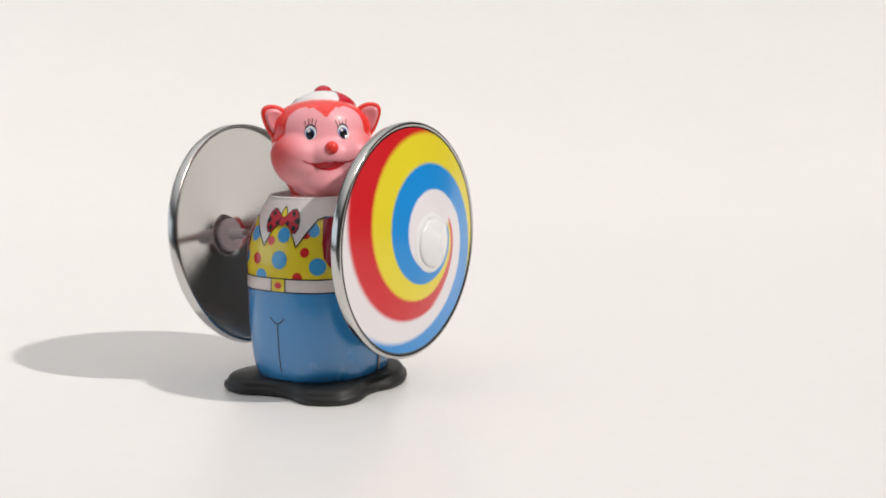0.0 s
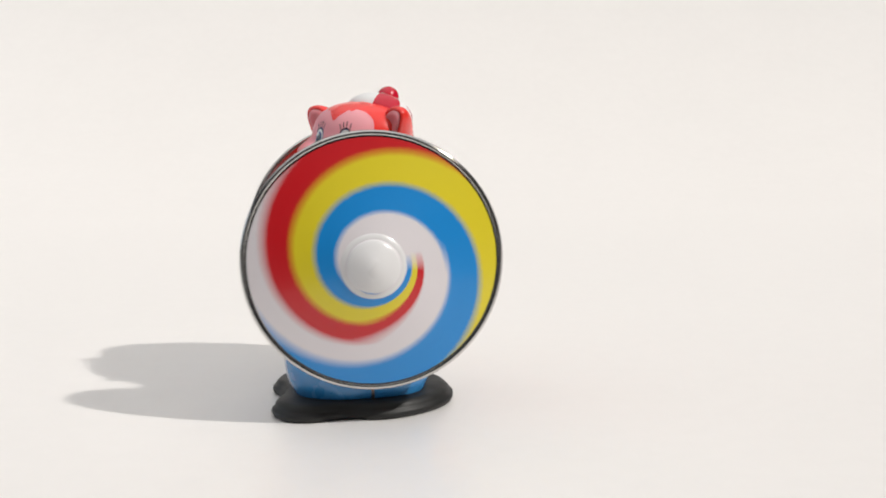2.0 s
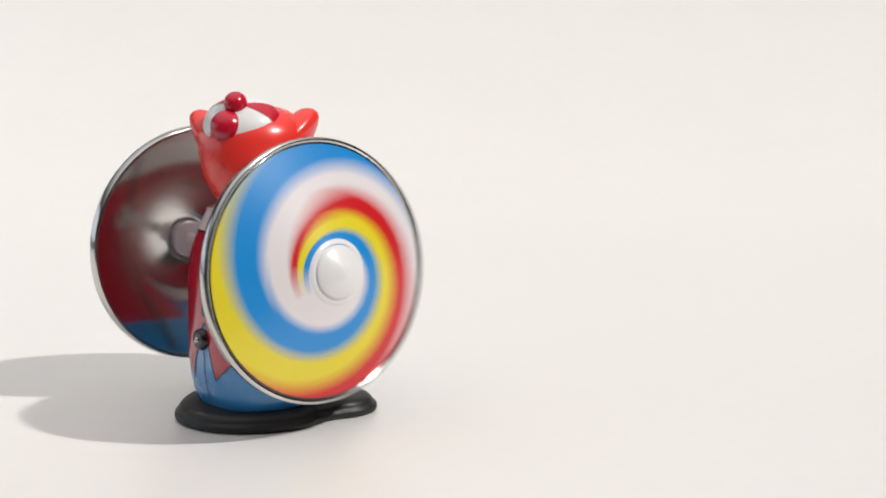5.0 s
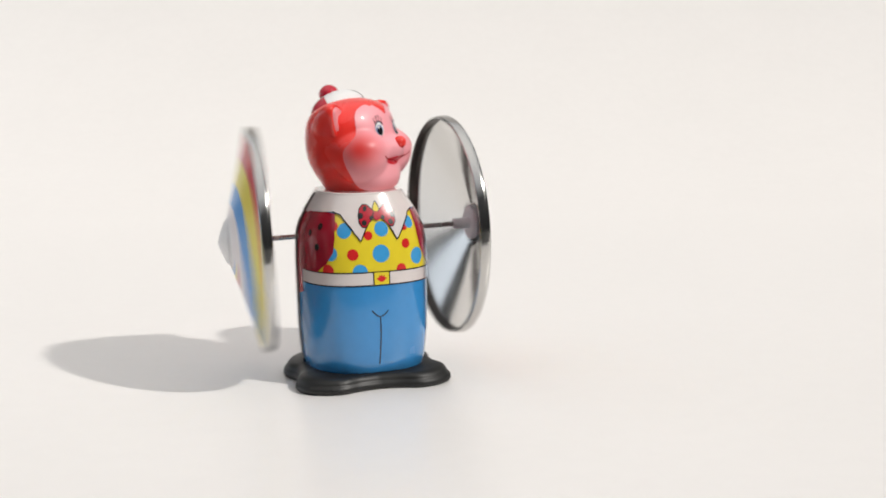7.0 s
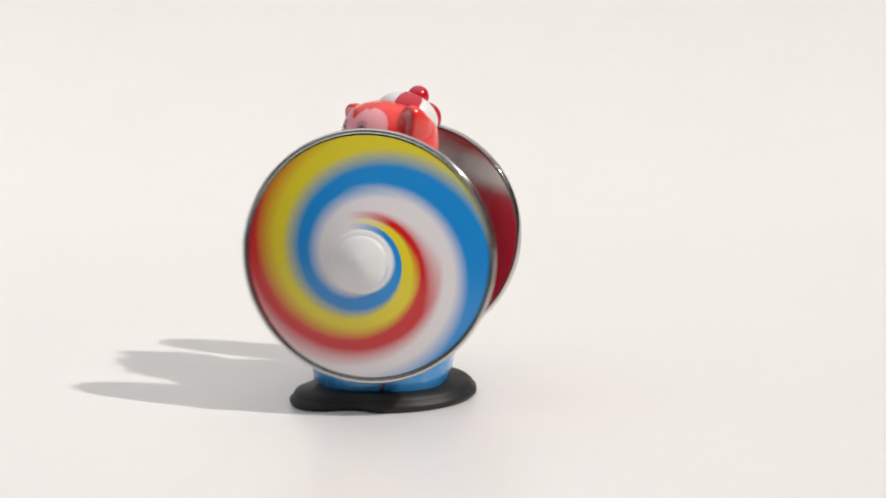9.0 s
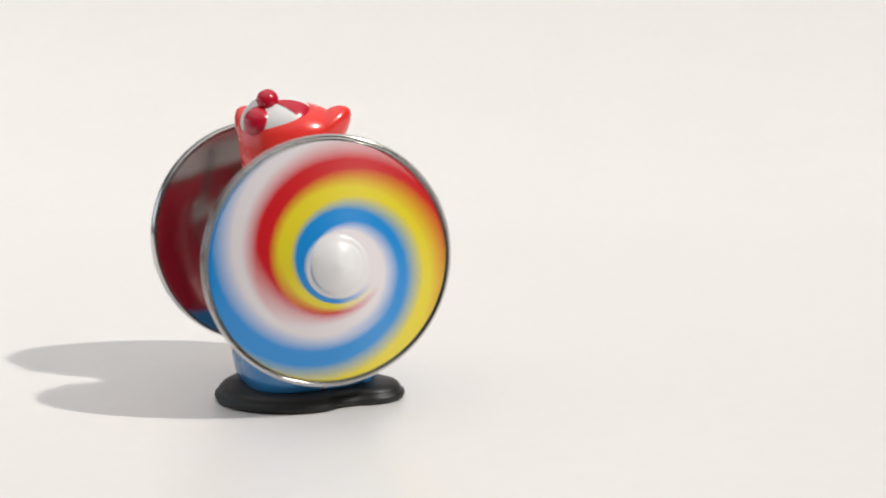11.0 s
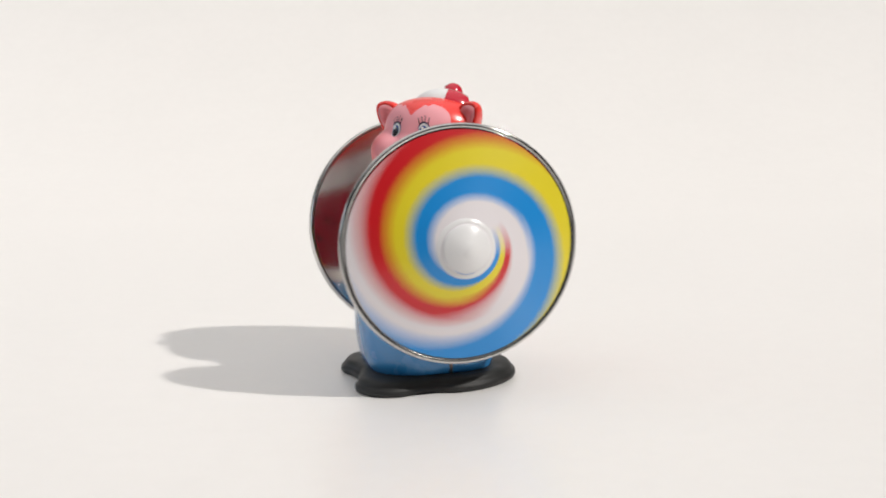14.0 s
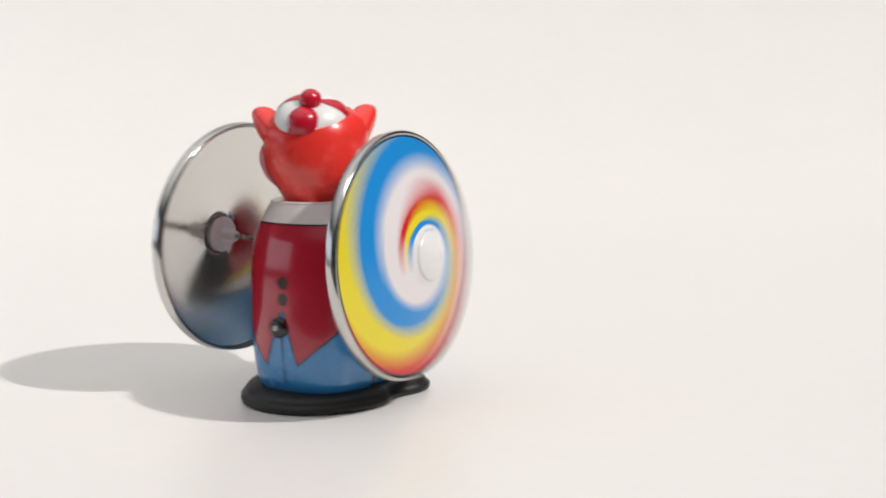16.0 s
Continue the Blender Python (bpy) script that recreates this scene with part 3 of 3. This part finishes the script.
def cap(skull):
    """Small beanie of red and white gores, set on the crown, with a ball at its back."""
    centre, tilt = Vector((0.0022, 0.0092, 0.1212)), pose(0, 0, 0, -36, 0, 0).to_3x3()

    def gore(a0, a1, lift, name, mat, label):
        bm = bmesh.new()
        rows = []
        for i in range(19):
            e = radians(-32 + 122 * i / 18)
            rows.append([])
            for k in range(49):
                a = radians(a0 + (a1 - a0) * k / 48)
                r, deep = 0.0160 + lift, 0.0130 + lift
                p = Vector((r * math.cos(e) * math.sin(a), -deep * math.cos(e) * math.cos(a), (0.0096 + lift) * math.sin(e)))
                rows[-1].append(bm.verts.new(centre + tilt @ p))
        for a, b in zip(rows, rows[1:]):
            for k in range(48):
                bm.faces.new((a[k], a[k + 1], b[k + 1], b[k]))
        bmesh.ops.remove_doubles(bm, verts=bm.verts, dist=1e-6)
        return part(name, bm, mat, skull, label)

    gore(-180, 180, 0.0, "cap_dome", WHITE_PAINT, "white cap dome")
    for a, wide in ((44, 22), (148, 13), (272, 22)):
        gore(a - wide, a + wide, 0.00025, "cap_gore", RED_PAINT, "crimson cap gore")
    part("cap_lobe", ellipsoid((0.0064, 0.0166, 0.1206), (0.0070, 0.0062, 0.0068), (25, 0, 0)), RED_PAINT, skull, "crimson cap lobe at the back")
    part("cap_ball", ellipsoid((0.0034, 0.0146, 0.1296), (0.0047, 0.0047, 0.0047)), RED_PAINT, skull, "round crimson cap ball")


shoe_base()
tin_body()
head()

rod = part("axle", lathe_x([(-0.0520, 0.0), (-0.0520, 0.00115), (0.0520, 0.00115), (0.0520, 0.0)], 20), STEEL, toy, "thin steel axle through the body")
rod.matrix_basis = Matrix.Translation((0, 0, AXLE_Z)) @ pose(0, 0, 0, 0, -math.degrees(math.atan(AXLE_SLOPE)), 0)


def whirling_disc(lean, lean_at):
    """A shallow tin cone whose axis is x, its apex outwards: chromed inside, spiral print outside, rolled rim."""
    tip = pose(0, 0, 0, lean_at, 0, 0) @ pose(0, 0, 0, 0, lean, 0) @ pose(0, 0, 0, -lean_at, 0, 0)

    def piece(prof):
        bm = lathe_x(prof, 96)
        bmesh.ops.transform(bm, matrix=tip, verts=bm.verts)
        return bm

    root = part("spinning_disc", piece([(0.0130, 0.0090), (0.0118, 0.0110), (0.01165, 0.0115), (0.0091, 0.0200), (0.0062, 0.0300), (0.0032, 0.0400), (0.00065, 0.0485), (0.0005, 0.0490), (0.0002, 0.0505)]), CHROME, toy, "shallow tin cone, chromed inside, spiral print outside")
    part("spiral_print", piece([(0.0136, 0.0088), (0.0125, 0.0110), (0.01235, 0.0115), (0.0069, 0.0300), (0.00135, 0.0487), (0.0012, 0.0492)]), SPIRAL, root, "glossy red, yellow, blue and white spiral")
    part("print_edge", piece([(0.00125, 0.0490), (0.00125, 0.0496), (0.0008, 0.0500)]), INK, root, "thin black edge line")
    ring = [(0.0012, 0.0498), (0.0009, 0.04985), (0.0008, 0.0499), (-0.0010, 0.0499), (-0.0029, 0.0499), (-0.0031, 0.0500), (-0.0034, 0.0504), (-0.0034, 0.0508), (-0.0031, 0.0512),
            (-0.0020, 0.0514), (-0.0006, 0.0516), (0.0005, 0.0517), (0.0012, 0.0514), (0.0015, 0.0509), (0.0015, 0.0503), (0.0012, 0.0498)]
    part("rim", piece(ring), RIM, root, "rolled bright metal rim")
    # inner wall of the rim carries the groove's shade in its colour
    part("rim_hem", piece([(0.0009, 0.0494), (0.0007, 0.04955), (0.0005, 0.0497), (-0.0012, 0.0497), (-0.0029, 0.0497), (-0.0032, 0.0498), (-0.0034, 0.0502)]), HEM, root, "inner side of the rolled rim, groove shade painted dark")
    part("hub_cap", piece([(0.0126, 0.0105), (0.0132, 0.0104), (0.0136, 0.0100), (0.0141, 0.0092), (0.0154, 0.0062), (0.0166, 0.0032), (0.0171, 0.0015), (0.0173, 0.0)]), WHITE_PLASTIC, root, "white plastic hub cap")
    part("hub_ring", piece([(0.0117, 0.0130), (0.01200, 0.0128), (0.01262, 0.0107), (0.0127, 0.0098)]), WHITE_PLASTIC, root, "white embossed ring round the hub")
    part("boss", piece([(0.0124, 0.0), (0.0124, 0.0080), (0.0108, 0.0080), (0.0105, 0.0078), (0.0103, 0.0074), (0.0102, 0.0070), (0.0102, 0.0034), (0.0101, 0.0029), (0.0098, 0.0026), (0.0060, 0.0025), (0.0030, 0.0024), (0.0026, 0.0022), (0.0024, 0.0019), (0.0024, 0.0)]), GREY_PLASTIC, root, "grey plastic inner boss")
    return root


disc_left = whirling_disc(2.0, 0)
disc_right = whirling_disc(6.0, 0)


# ---- movement ----
PATH = [
    (0, -0.0528, 0.5966, -33.0),
    (0.5, -0.0482, 0.5945, -41.2),
    (1, -0.0415, 0.5867, -53.3),
    (1.5, -0.0368, 0.5734, -66.8),
    (2, -0.0328, 0.5610, -83.8),
    (2.5, -0.0348, 0.5486, -102.4),
    (3, -0.0438, 0.5347, -126.2),
    (3.5, -0.0581, 0.5223, -148.9),
    (4, -0.0653, 0.5219, -178.9),
    (4.2, -0.0690, 0.5242, -187.5),
    (4.5, -0.0727, 0.5302, -206.3),
    (5, -0.0775, 0.5433, -231.0),
    (5.5, -0.0784, 0.5598, -255.1),
    (6, -0.0738, 0.5786, -280.7),
    (6.5, -0.0610, 0.5982, -309.7),
    (7, -0.0404, 0.6125, -342.2),
    (7.5, -0.0281, 0.6133, -368.9),
    (8, -0.0133, 0.6018, -402.7),
    (8.5, -0.0129, 0.5842, -429.8),
    (9, -0.0222, 0.5711, -460.2),
    (9.5, -0.0259, 0.5461, -493.3),
    (10, -0.0382, 0.5374, -534.4),
    (10.2, -0.0468, 0.5405, -547.0),
    (10.5, -0.0539, 0.5487, -571.6),
    (11, -0.0655, 0.5719, -605.0),
    (11.5, -0.0687, 0.5982, -636.2),
    (12, -0.0615, 0.6210, -667.3),
    (12.5, -0.0423, 0.6339, -700.0),
    (13, -0.0169, 0.6327, -734.3),
    (13.5, -0.0048, 0.6235, -764.3),
    (14, -0.0035, 0.6018, -796.6),
    (14.5, -0.0163, 0.5883, -826.2),
    (15, -0.0244, 0.5628, -865.6),
    (15.5, -0.0351, 0.5566, -901.2),
    (16, -0.0542, 0.5691, -934.6),
]

# seconds and turn of the discs on their axle (degrees, a full turn left out)
SPIN = [(0, -4), (0.5, -99), (1, -40), (1.5, -68), (2, -27), (2.5, -78), (3, -95), (3.5, -160), (4, 120), (6.5, 155), (7, 80), (7.5, 212), (8, -9),
        (8.5, -22), (9, 51), (9.5, 16), (10, 15), (12.5, 28), (13, -42), (13.5, 92), (14, -22), (14.5, 106), (15, -36), (15.5, 45), (16, 222)]


def spin_rows():
    """The discs whirl ever faster: one row a thirtieth of a second."""
    whole = [(SPIN[0][0], float(SPIN[0][1]))]
    for t, b in SPIN[1:]:
        t0, b0 = whole[-1]
        rate = 480 + 1740 * min(t / 8.0, 1.0)
        turns = math.floor((b0 + 2640 * (t - t0) - b) / 360) if t > 9.2 else round((b0 + rate * (t - t0) - b) / 360)
        whole.append((t, b + 360 * turns))
    ts, bs = [w[0] for w in whole], [w[1] for w in whole]
    return [(k / FPS, float(np.interp(k / FPS, ts, bs))) for k in range(16 * FPS + 1)]


def motions():
    walk(toy, [(t, pose(x, y, 0.0, 0, 0, turn)) for t, x, y, turn in PATH])
    lean = pose(0, 0, 0, 0, -math.degrees(math.atan(AXLE_SLOPE)), 0)
    spins = spin_rows()
    walk(disc_left, [(t, Matrix.Translation((0, 0, AXLE_Z)) @ lean @ pose(0.0452, 0, 0) @ pose(0, 0, 0, b, 0, 0)) for t, b in spins])
    walk(disc_right, [(t, Matrix.Translation((0, 0, AXLE_Z)) @ lean @ pose(-0.0465, 0, 0) @ pose(0, 0, 0, b, 0, 0) @ pose(0, 0, 0, 0, 0, 180)) for t, b in spins])


motions()
